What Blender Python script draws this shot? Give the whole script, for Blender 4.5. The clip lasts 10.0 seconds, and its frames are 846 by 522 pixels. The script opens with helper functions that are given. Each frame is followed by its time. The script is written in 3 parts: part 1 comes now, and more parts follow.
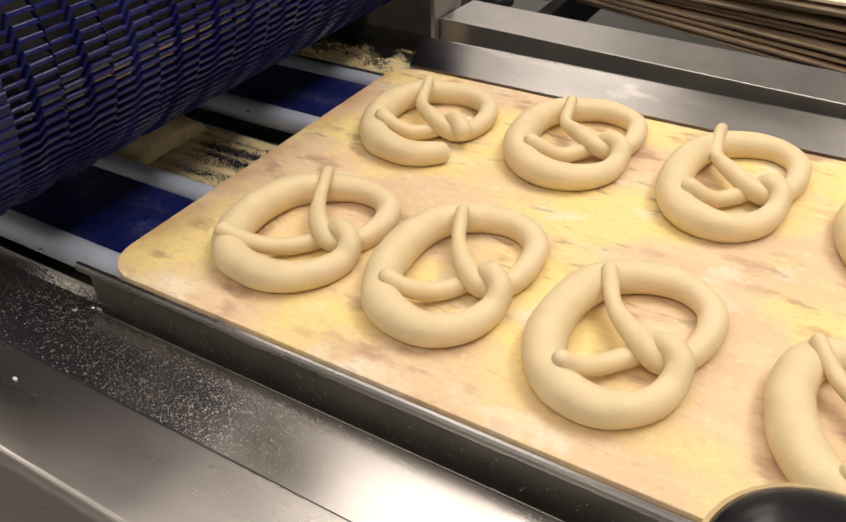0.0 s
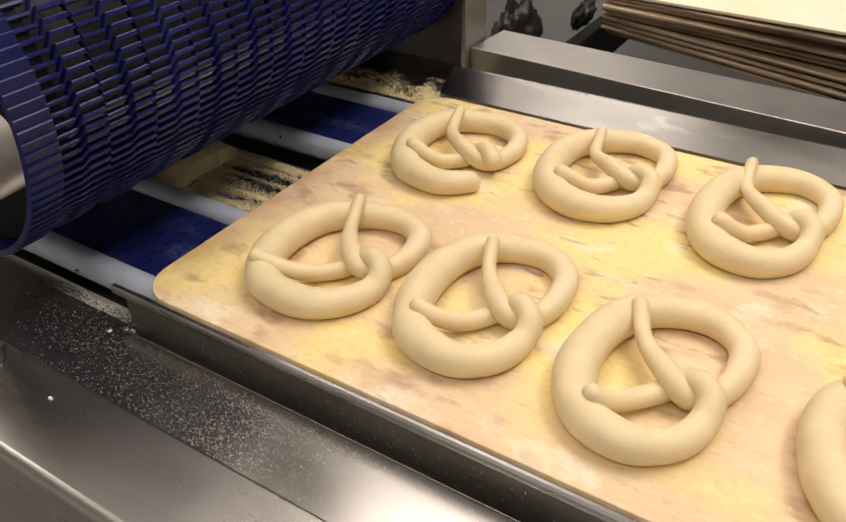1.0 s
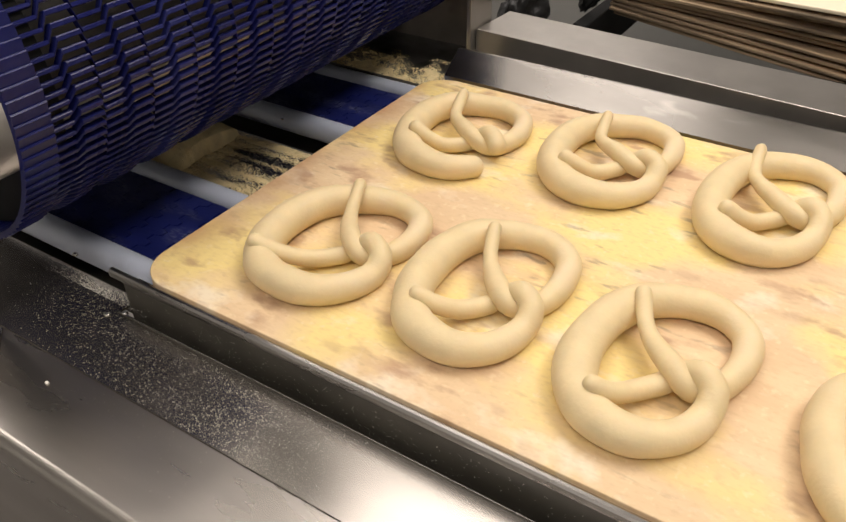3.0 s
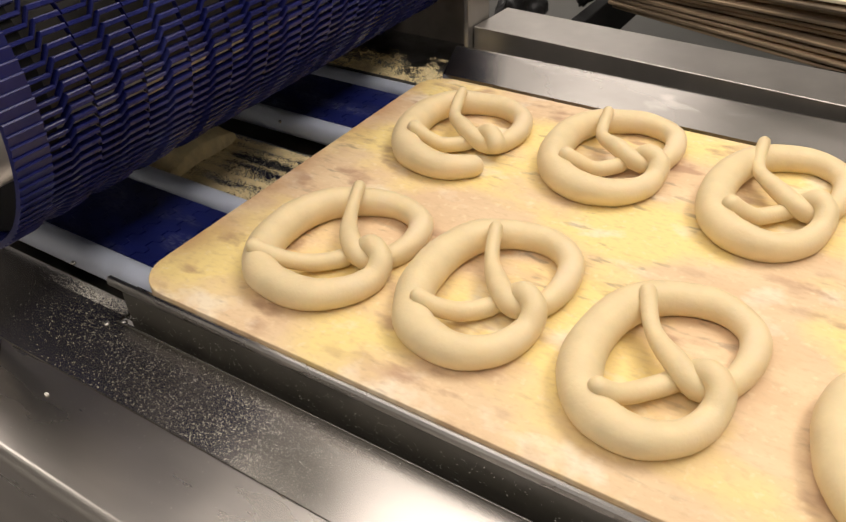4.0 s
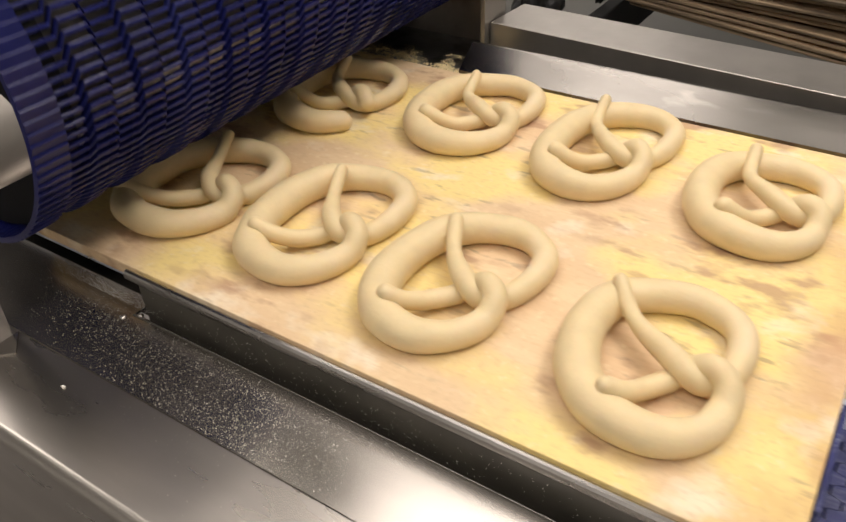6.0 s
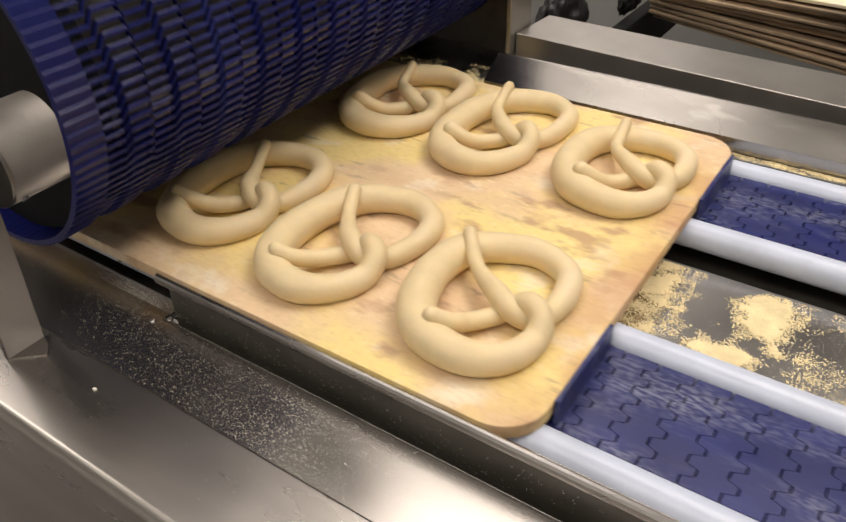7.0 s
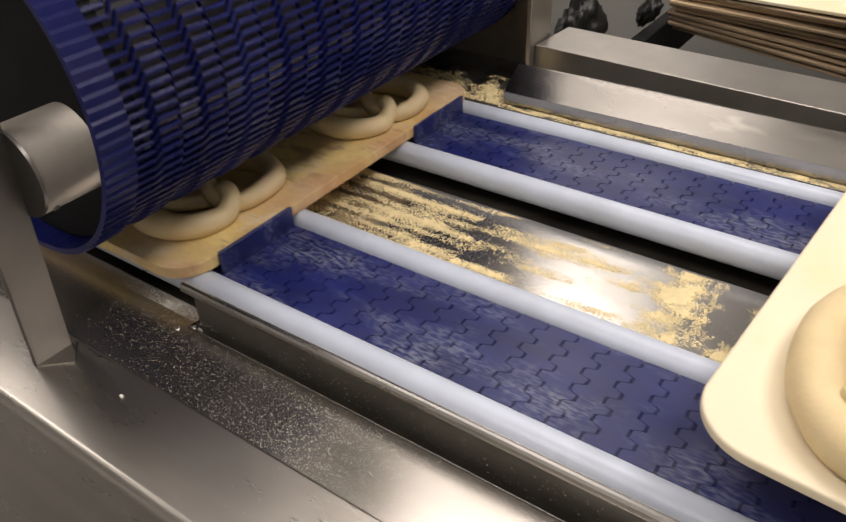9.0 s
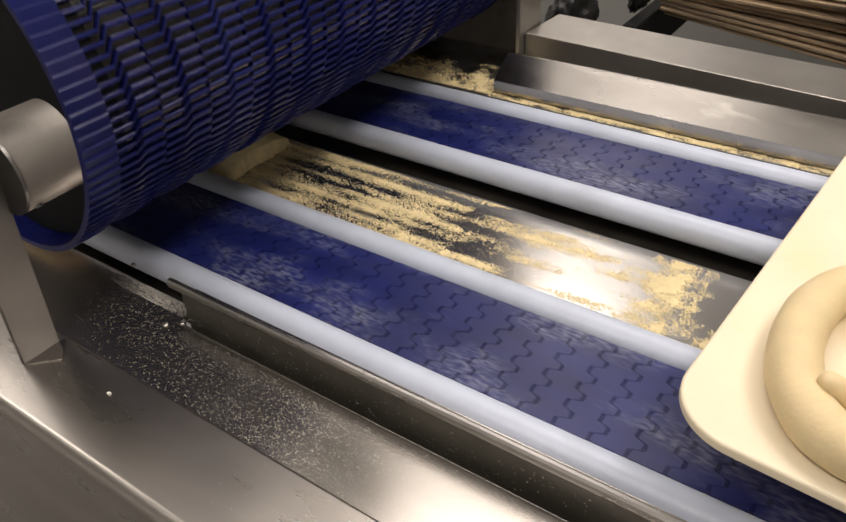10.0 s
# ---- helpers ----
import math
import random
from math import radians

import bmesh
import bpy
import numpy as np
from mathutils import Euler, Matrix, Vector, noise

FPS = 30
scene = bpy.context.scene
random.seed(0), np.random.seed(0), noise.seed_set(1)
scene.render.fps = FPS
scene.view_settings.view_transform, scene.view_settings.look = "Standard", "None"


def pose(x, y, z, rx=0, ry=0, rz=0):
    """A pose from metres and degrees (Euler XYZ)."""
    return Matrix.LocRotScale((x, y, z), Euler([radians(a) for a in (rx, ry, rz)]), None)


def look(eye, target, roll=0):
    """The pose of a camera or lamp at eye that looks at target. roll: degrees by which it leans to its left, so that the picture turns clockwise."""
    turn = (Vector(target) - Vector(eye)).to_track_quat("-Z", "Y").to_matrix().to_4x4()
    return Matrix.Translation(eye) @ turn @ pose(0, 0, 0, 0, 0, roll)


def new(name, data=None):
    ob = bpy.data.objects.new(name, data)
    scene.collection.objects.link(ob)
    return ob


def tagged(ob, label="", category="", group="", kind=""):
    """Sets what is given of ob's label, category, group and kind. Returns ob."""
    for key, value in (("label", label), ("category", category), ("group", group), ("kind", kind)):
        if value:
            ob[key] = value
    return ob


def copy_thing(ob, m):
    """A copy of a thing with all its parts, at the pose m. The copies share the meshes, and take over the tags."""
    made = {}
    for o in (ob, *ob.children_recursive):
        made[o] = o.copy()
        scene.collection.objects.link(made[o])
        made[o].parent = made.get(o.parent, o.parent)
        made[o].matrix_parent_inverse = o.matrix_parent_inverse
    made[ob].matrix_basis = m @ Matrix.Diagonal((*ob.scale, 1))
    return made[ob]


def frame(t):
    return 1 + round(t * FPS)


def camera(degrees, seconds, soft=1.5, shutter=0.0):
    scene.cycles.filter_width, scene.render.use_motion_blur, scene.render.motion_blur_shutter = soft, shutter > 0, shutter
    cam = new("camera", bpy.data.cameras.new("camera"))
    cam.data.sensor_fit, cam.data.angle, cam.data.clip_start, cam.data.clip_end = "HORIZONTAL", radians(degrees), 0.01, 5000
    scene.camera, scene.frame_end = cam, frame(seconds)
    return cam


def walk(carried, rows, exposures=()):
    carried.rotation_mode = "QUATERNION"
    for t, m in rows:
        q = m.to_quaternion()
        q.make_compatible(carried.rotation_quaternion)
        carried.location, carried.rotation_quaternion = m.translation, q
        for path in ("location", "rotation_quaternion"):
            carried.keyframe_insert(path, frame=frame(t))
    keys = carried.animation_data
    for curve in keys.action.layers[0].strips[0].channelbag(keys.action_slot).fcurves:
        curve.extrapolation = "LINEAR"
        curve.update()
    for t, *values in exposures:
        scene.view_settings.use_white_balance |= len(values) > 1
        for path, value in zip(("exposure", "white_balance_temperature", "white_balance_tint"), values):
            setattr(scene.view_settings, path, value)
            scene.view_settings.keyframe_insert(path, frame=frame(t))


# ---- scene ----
cam = camera(57.76, 10.0, shutter=0.5)
PATH = [
    (0, (0.4089, -0.2534, 0.3173), (0.3279, -0.1152, 0.1976), -0.9),
    (0.5, (0.4072, -0.2556, 0.3203), (0.3232, -0.1171, 0.203), -1.0),
    (1, (0.403, -0.2574, 0.3244), (0.3159, -0.119, 0.2092), -0.8),
    (1.5, (0.4051, -0.2537, 0.3228), (0.3175, -0.1161, 0.2072), -0.6),
    (2, (0.4024, -0.2501, 0.3213), (0.3162, -0.1147, 0.2021), 0.1),
    (3.5, (0.402, -0.2463, 0.3235), (0.3145, -0.1114, 0.2045), -1.4),
    (4, (0.4005, -0.2418, 0.3212), (0.3127, -0.1075, 0.2017), -2.1),
    (4.5, (0.3971, -0.2428, 0.3222), (0.3082, -0.1084, 0.2038), -2.1),
    (5, (0.3941, -0.2455, 0.3209), (0.305, -0.111, 0.2027), -1.9),
    (5.5, (0.397, -0.2431, 0.3206), (0.3073, -0.1094, 0.2019), -2.2),
    (6, (0.3979, -0.243, 0.317), (0.3074, -0.1105, 0.1976), -2.5),
    (7.5, (0.3844, -0.2538, 0.3216), (0.2901, -0.122, 0.2044), -2.0),
    (8, (0.3868, -0.2524, 0.3204), (0.2918, -0.121, 0.2033), -2.3),
    (8.5, (0.3847, -0.2518, 0.3217), (0.2891, -0.1206, 0.205), -2.4),
    (9, (0.3836, -0.257, 0.3232), (0.2869, -0.1257, 0.2074), -2.4),
    (9.5, (0.3832, -0.2541, 0.326), (0.286, -0.1236, 0.2098), -2.5),
    (10, (0.3887, -0.2491, 0.3235), (0.2929, -0.1193, 0.2053), -3.2),
]
walk(cam, [(t, look(eye, target, roll)) for t, eye, target, roll in PATH])

# ---- light ----
world = bpy.data.worlds.new("world")
scene.world = world
world.use_nodes = True
world.node_tree.nodes["Background"].inputs[0].default_value = (0.9, 0.95, 1.0, 1)
world.node_tree.nodes["Background"].inputs[1].default_value = 0.15
scene.view_settings.exposure = 0.04


def area_lamp(x, y, z, sx, sy, watts, color=(1.0, 0.905, 0.84), target=None, roll=0):
    data = bpy.data.lights.new("ceiling_and_fill_lamp", "AREA")
    data.shape, data.size, data.size_y, data.energy, data.color = "RECTANGLE", sx, sy, watts, color
    ob = new("ceiling_and_fill_lamp", data)
    ob.matrix_basis = look((x, y, z), target or (x, y, 0), roll)
    return ob


area_lamp(-0.62, 1.70, 2.05, 0.50, 3.2, 17, roll=8.5)
area_lamp(1.1, 0.80, 2.0, 0.6, 1.4, 30)
area_lamp(0.25, 1.05, 2.05, 0.9, 0.6, 12)
area_lamp(-0.50, 0.25, 2.05, 0.8, 0.8, 2.0)
area_lamp(-1.6, 4.7, 2.05, 1.3, 0.6, 12)
# two added fill lamps: brighten the front faces, bracket and left outer panel
area_lamp(0.3, -1.3, 2.1, 2.0, 0.8, 28)
area_lamp(-2.2, 0.35, 2.1, 1.8, 1.3, 24)


# ---- materials ----
def material(name, color, rough=0.5, metal=0.0, noise_scale=40.0, vary=0.1, bump=0.0, bump_scale=200.0, rough_vary=0.0,
             stretch=(1, 1, 1), sss=0.0, coat=0.0, spec=0.5, wear=None, wear_scale=8.0, wear_at=(0.5, 0.7), per_object=False, speckle=0.0):
    m = bpy.data.materials.new(name)
    m.use_nodes = True
    nt = m.node_tree
    b = nt.nodes["Principled BSDF"]
    b.inputs["Roughness"].default_value, b.inputs["Metallic"].default_value = rough, metal
    b.inputs["Specular IOR Level"].default_value = spec
    b.inputs["Coat Weight"].default_value = coat
    if sss:
        b.inputs["Subsurface Weight"].default_value = sss
        b.inputs["Subsurface Radius"].default_value = (1.0, 0.6, 0.3)
        b.inputs["Subsurface Scale"].default_value = 0.006
    tex = nt.nodes.new("ShaderNodeTexCoord")
    mp = nt.nodes.new("ShaderNodeMapping")
    mp.inputs["Scale"].default_value = stretch
    nt.links.new(tex.outputs["Object"], mp.inputs["Vector"])
    if per_object:
        info = nt.nodes.new("ShaderNodeObjectInfo")
        far = nt.nodes.new("ShaderNodeVectorMath")
        far.operation = "SCALE"
        far.inputs[0].default_value = (7.0, 13.0, 19.0)
        nt.links.new(info.outputs["Random"], far.inputs["Scale"])
        nt.links.new(far.outputs["Vector"], mp.inputs["Location"])

    def noise_tex(scale, detail=6.0):
        n = nt.nodes.new("ShaderNodeTexNoise")
        n.inputs["Scale"].default_value, n.inputs["Detail"].default_value = scale, detail
        nt.links.new(mp.outputs["Vector"], n.inputs["Vector"])
        return n.outputs["Fac"]

    def ramp(fac, lo, hi, a=0.0, c=1.0):
        r = nt.nodes.new("ShaderNodeMapRange")
        r.inputs["From Min"].default_value, r.inputs["From Max"].default_value = lo, hi
        r.inputs["To Min"].default_value, r.inputs["To Max"].default_value = a, c
        nt.links.new(fac, r.inputs["Value"])
        return r.outputs["Result"]

    def mix(fac, a, c):
        x = nt.nodes.new("ShaderNodeMix")
        x.data_type = "RGBA"
        for sock, v in ((x.inputs["A"], a), (x.inputs["B"], c)):
            if isinstance(v, tuple):
                sock.default_value = (*v, 1)
            else:
                nt.links.new(v, sock)
        nt.links.new(fac, x.inputs["Factor"])
        return x.outputs["Result"]

    col = mix(ramp(noise_tex(noise_scale), 0.3, 0.7), tuple(v * (1 - vary) for v in color), tuple(min(1, v * (1 + vary)) for v in color))
    if wear:
        mask = ramp(noise_tex(wear_scale, 8.0), *wear_at)
        if speckle:
            k = nt.nodes.new("ShaderNodeMath")
            k.operation = "MULTIPLY"
            nt.links.new(mask, k.inputs[0])
            nt.links.new(ramp(noise_tex(speckle, 3.0), 0.42, 0.62), k.inputs[1])
            mask = k.outputs[0]
        col = mix(mask, col, wear)
    nt.links.new(col, b.inputs["Base Color"])
    if rough_vary:
        nt.links.new(ramp(noise_tex(noise_scale * 0.6), 0.3, 0.7, max(0.02, rough - rough_vary), rough + rough_vary), b.inputs["Roughness"])
    if bump:
        bp = nt.nodes.new("ShaderNodeBump")
        bp.inputs["Strength"].default_value, bp.inputs["Distance"].default_value = bump, 0.001
        nt.links.new(noise_tex(bump_scale), bp.inputs["Height"])
        nt.links.new(bp.outputs["Normal"], b.inputs["Normal"])
    return m


STEEL = material("brushed_steel", (0.475, 0.445, 0.408), 0.225, 0.95, 22, 0.12, 0.0, 700, 0.06, stretch=(0.35, 1.6, 1), wear=(0.38, 0.35, 0.315), wear_scale=7, wear_at=(0.4, 0.75))
STEEL_TRAY = material("polished_tray_steel", (0.58, 0.56, 0.53), 0.24, 1.0, 14, 0.1, 0.06, 400, 0.06, stretch=(0.6, 1.2, 1))
STEEL_DARK = material("dull_steel", (0.24, 0.24, 0.23), 0.42, 1.0, 18, 0.2, 0.1, 300, 0.1, wear=(0.12, 0.11, 0.10), wear_scale=30)
ROLLER = material("roller_steel", (0.42, 0.39, 0.355), 0.42, 1.0, 25, 0.12, 0.1, 200, 0.08, wear=(0.36, 0.33, 0.29), wear_scale=30, wear_at=(0.55, 0.75))
# near-black, non-metal: the channel's shade and dark reflection are put into the colour
CHANNEL = material("shaded_channel", (0.060, 0.055, 0.044), 0.42, 0.0, 25, 0.3, 0.1, 300, 0.1)
COVER = material("scuffed_cover_steel", (0.36, 0.34, 0.315), 0.24, 1.0, 16, 0.15, 0.0, 300, 0.07, stretch=(0.5, 1.4, 1), wear=(0.50, 0.475, 0.44), wear_scale=40, wear_at=(0.58, 0.75))
PANEL = material("panel_steel", (0.48, 0.45, 0.413), 0.31, 0.95, 18, 0.12, 0.0, 300, 0.06, stretch=(0.35, 1.6, 1), wear=(0.40, 0.37, 0.335), wear_scale=6, wear_at=(0.4, 0.75))
SATIN = material("satin_steel", (0.46, 0.435, 0.40), 0.36, 0.9, 20, 0.1, 0.05, 300, 0.05)
RIM = material("worn_rim_steel", (0.50, 0.48, 0.46), 0.26, 1.0, 25, 0.2, 0.04, 400, 0.1, stretch=(0.4, 1, 1))
BRACKET = material("dull_bracket_steel", (0.20, 0.19, 0.18), 0.42, 1.0, 14, 0.14, 0.10, 500, 0.09)
WOOD_OLD = material("stacked_board_wood", (0.40, 0.29, 0.18), 0.75, 0, 9, 0.75, 0.3, 120, stretch=(0.7, 5, 14), wear=(0.56, 0.43, 0.27), wear_scale=9, per_object=True)
PALE = material("pale_board", (0.83, 0.735, 0.545), 0.55, 0, 14, 0.05, 0.2, 220, wear=(0.84, 0.69, 0.38), wear_scale=9, wear_at=(0.52, 0.75))
DOUGH = material("dough", (0.73, 0.585, 0.335), 0.55, 0, 55, 0.06, 0.25, 480, 0.06, sss=0.12, wear=(0.78, 0.63, 0.42), wear_scale=22, wear_at=(0.55, 0.8))
BLUE = material("blue_plastic", (0.0095, 0.0125, 0.094), 0.27, 0, 40, 0.25, 0.1, 200, 0.06, spec=0.24, wear=(0.020, 0.025, 0.125), wear_scale=20)
BELT = material("blue_belt", (0.010, 0.015, 0.100), 0.36, 0, 40, 0.25, 0.1, 300, 0.08, wear=(0.27, 0.29, 0.37), wear_scale=22, wear_at=(0.48, 0.86), stretch=(0.5, 1.3, 1), speckle=330)
WHITE = material("white_plastic", (0.55, 0.60, 0.71), 0.33, 0, 30, 0.06, 0.05, 150, 0.05, wear=(0.45, 0.49, 0.57), wear_scale=18, wear_at=(0.55, 0.8))
# dark brown that carries the shade seen through belt holes and rail gaps
INNER = material("dark_inner_shade", (0.055, 0.049, 0.041), 0.45, 0, 30, 0.35, 0.1, 200, 0.1, wear=(0.03, 0.026, 0.023), wear_scale=25)
# matte black; on the hood panels and drum end it stands in for shade
BLACK = material("matte_black", (0.008, 0.008, 0.008), 0.6, 0, 30, 0.3, spec=0.12)
RUBBER = material("black_plastic", (0.012, 0.012, 0.013), 0.22, 0, 30, 0.2)
SACK = material("black_sack_film", (0.008, 0.008, 0.008), 0.38, 0, 30, 0.2, spec=0.3)
BRASS = material("brass_rim", (0.30, 0.22, 0.11), 0.4, 0.6, 30, 0.2)
PAINT = material("grey_wall", (0.66, 0.66, 0.64), 0.7, 0, 3, 0.1)
CEILING = material("ceiling_white", (0.70, 0.70, 0.68), 0.8, 0, 3, 0.06)
FLOOR = material("bakery_floor_tile", (0.20, 0.19, 0.18), 0.5, 0, 6, 0.15)
CABINET = material("cabinet_grey", (0.36, 0.36, 0.34), 0.5, 0, 6, 0.1)
FLOUR = material("yellow_flour", (0.78, 0.65, 0.37), 0.95, 0, 80, 0.14, 0.8, 600)
DUST = material("pale_flour_grains", (0.84, 0.81, 0.73), 0.95, 0, 80, 0.06)


def board_wood():
    """Birch board: pale wood with grain along x, rubbed-in yellow flour, white dust, tan bare spots, dark scratches."""
    m = bpy.data.materials.new("birch_board")
    m.use_nodes = True
    nt = m.node_tree
    b = nt.nodes["Principled BSDF"]
    b.inputs["Roughness"].default_value = 0.72
    tex = nt.nodes.new("ShaderNodeTexCoord")

    def tex_noise(scale, stretch, detail=5.0, shift=0.0):
        mp = nt.nodes.new("ShaderNodeMapping")
        mp.inputs["Scale"].default_value = stretch
        mp.inputs["Location"].default_value = (shift, shift * 0.7, 0)
        nt.links.new(tex.outputs["Object"], mp.inputs["Vector"])
        n = nt.nodes.new("ShaderNodeTexNoise")
        n.inputs["Scale"].default_value, n.inputs["Detail"].default_value = scale, detail
        nt.links.new(mp.outputs["Vector"], n.inputs["Vector"])
        return n.outputs["Fac"]

    def span(fac, lo, hi, top=1.0):
        r = nt.nodes.new("ShaderNodeMapRange")
        r.inputs["From Min"].default_value, r.inputs["From Max"].default_value, r.inputs["To Max"].default_value = lo, hi, top
        nt.links.new(fac, r.inputs["Value"])
        return r.outputs["Result"]

    def times(a, c):
        k = nt.nodes.new("ShaderNodeMath")
        k.operation = "MULTIPLY"
        nt.links.new(a, k.inputs[0])
        nt.links.new(c, k.inputs[1])
        return k.outputs[0]

    def blend(fac, a, c):
        x = nt.nodes.new("ShaderNodeMix")
        x.data_type = "RGBA"
        for sock, v in ((x.inputs["A"], a), (x.inputs["B"], c)):
            if isinstance(v, tuple):
                sock.default_value = (*v, 1)
            else:
                nt.links.new(v, sock)
        nt.links.new(fac, x.inputs["Factor"])
        return x.outputs["Result"]

    col = blend(span(tex_noise(26, (0.45, 1.7, 1), 8), 0.32, 0.68), (0.69, 0.495, 0.295), (0.77, 0.585, 0.36))
    col = blend(span(tex_noise(12, (1, 1.7, 1), 9, 3.0), 0.50, 0.66, 0.5), col, (0.69, 0.475, 0.28))
    col = blend(span(tex_noise(7.5, (1, 1.4, 1), 8, 7.0), 0.45, 0.58, 0.9), col, (0.84, 0.665, 0.26))
    col = blend(span(tex_noise(22, (0.9, 1.1, 1), 10, 11.0), 0.57, 0.67, 0.70), col, (0.84, 0.75, 0.58))
    col = blend(span(tex_noise(260, (0.6, 1.2, 1), 4, 2.0), 0.50, 0.72, 0.30), col, (0.52, 0.36, 0.20))
    col = blend(span(tex_noise(150, (1, 1, 1), 6, 13.0), 0.58, 0.70, 0.40), col, (0.86, 0.72, 0.46))
    scratch = times(span(tex_noise(60, (0.6, 1.9, 1), 7, 17.0), 0.58, 0.66), span(tex_noise(9, (1, 1, 1), 4, 23.0), 0.47, 0.58, 0.48))
    col = blend(scratch, col, (0.20, 0.15, 0.12))
    stain = times(span(tex_noise(34, (0.7, 1.3, 1), 8, 31.0), 0.54, 0.64), span(tex_noise(7, (1, 1, 1), 3, 41.0), 0.47, 0.56, 0.7))
    col = blend(stain, col, (0.40, 0.23, 0.14))
    # worn, darker rims
    sep = nt.nodes.new("ShaderNodeSeparateXYZ")
    nt.links.new(tex.outputs["Object"], sep.inputs[0])
    for edge, inward in ((0.0, 0.030), (0.575, 0.532)):
        rim = span(sep.outputs["X"], inward, edge)
        rim = times(rim, span(tex_noise(24, (1, 1, 1), 5, 5.0), 0.35, 0.6, 0.75))
        col = blend(rim, col, (0.50, 0.27, 0.13))
    nt.links.new(col, b.inputs["Base Color"])
    bp = nt.nodes.new("ShaderNodeBump")
    bp.inputs["Strength"].default_value, bp.inputs["Distance"].default_value = 0.35, 0.001
    nt.links.new(tex_noise(160, (0.3, 1.5, 1), 4), bp.inputs["Height"])
    nt.links.new(bp.outputs["Normal"], b.inputs["Normal"])
    return m


WOOD = board_wood()



# ---- mesh helpers ----
def mesh_of(name, bm, mat, smooth=False):
    me = bpy.data.meshes.new(name)
    bmesh.ops.recalc_face_normals(bm, faces=bm.faces)
    bm.to_mesh(me)
    bm.free()
    me.materials.append(mat)
    if smooth:
        me.polygons.foreach_set("use_smooth", [True] * len(me.polygons))
    return me


def part(name, bm, mat, parent=None, label="", smooth=False):
    ob = new(name, mesh_of(name, bm, mat, smooth))
    ob.parent = parent
    return tagged(ob, label)


def thing(name, label, category, group="", kind=""):
    return tagged(new(name), label, category, group, kind)


def add_box(bm, x0, x1, y0, y1, z0, z1, bevel=0.0, seg=2):
    g = bmesh.new()
    bmesh.ops.create_cube(g, size=1, matrix=Matrix.LocRotScale(((x0 + x1) / 2, (y0 + y1) / 2, (z0 + z1) / 2), None, (x1 - x0, y1 - y0, z1 - z0)))
    if bevel:
        bmesh.ops.bevel(g, geom=g.edges[:], offset=bevel, segments=seg, affect="EDGES", profile=0.5)
    merge(bm, g)
    return bm


def merge(bm, g, m=None):
    vs = [bm.verts.new((m @ v.co) if m else v.co) for v in g.verts]
    g.verts.index_update()
    for f in g.faces:
        bm.faces.new([vs[v.index] for v in f.verts])
    g.free()
    return bm


def box(*a, **k):
    return add_box(bmesh.new(), *a, **k)


def cylinder_y(bm, x, z, y0, y1, r, seg=32):
    g = bmesh.new()
    bmesh.ops.create_cone(g, cap_ends=True, segments=seg, radius1=r, radius2=r, depth=y1 - y0,
                          matrix=pose(x, (y0 + y1) / 2, z, 90))
    return merge(bm, g)


def cylinder_x(bm, x0, x1, y, z, r, seg=24):
    g = bmesh.new()
    bmesh.ops.create_cone(g, cap_ends=True, segments=seg, radius1=r, radius2=r, depth=x1 - x0, matrix=pose((x0 + x1) / 2, y, z, 0, 90))
    return merge(bm, g)


def sweep_x(bm, profile, x0, x1):
    """Closed (y, z) outline drawn out along x."""
    a = [bm.verts.new((x0, y, z)) for y, z in profile]
    c = [bm.verts.new((x1, y, z)) for y, z in profile]
    n = len(profile)
    for i in range(n):
        bm.faces.new((a[i], a[(i + 1) % n], c[(i + 1) % n], c[i]))
    bm.faces.new(a[::-1])
    bm.faces.new(c)
    return bm


def sheet_x(bm, line, x0, x1, thick=0.0015):
    """An open (y, z) line of bent sheet metal with thickness, drawn out along x."""
    off = []
    for i, (y, z) in enumerate(line):
        a, c = line[max(0, i - 1)], line[min(len(line) - 1, i + 1)]
        d = Vector((c[0] - a[0], c[1] - a[1])).normalized()
        off.append((y + d.y * thick, z - d.x * thick))
    return sweep_x(bm, list(line) + off[::-1], x0, x1)


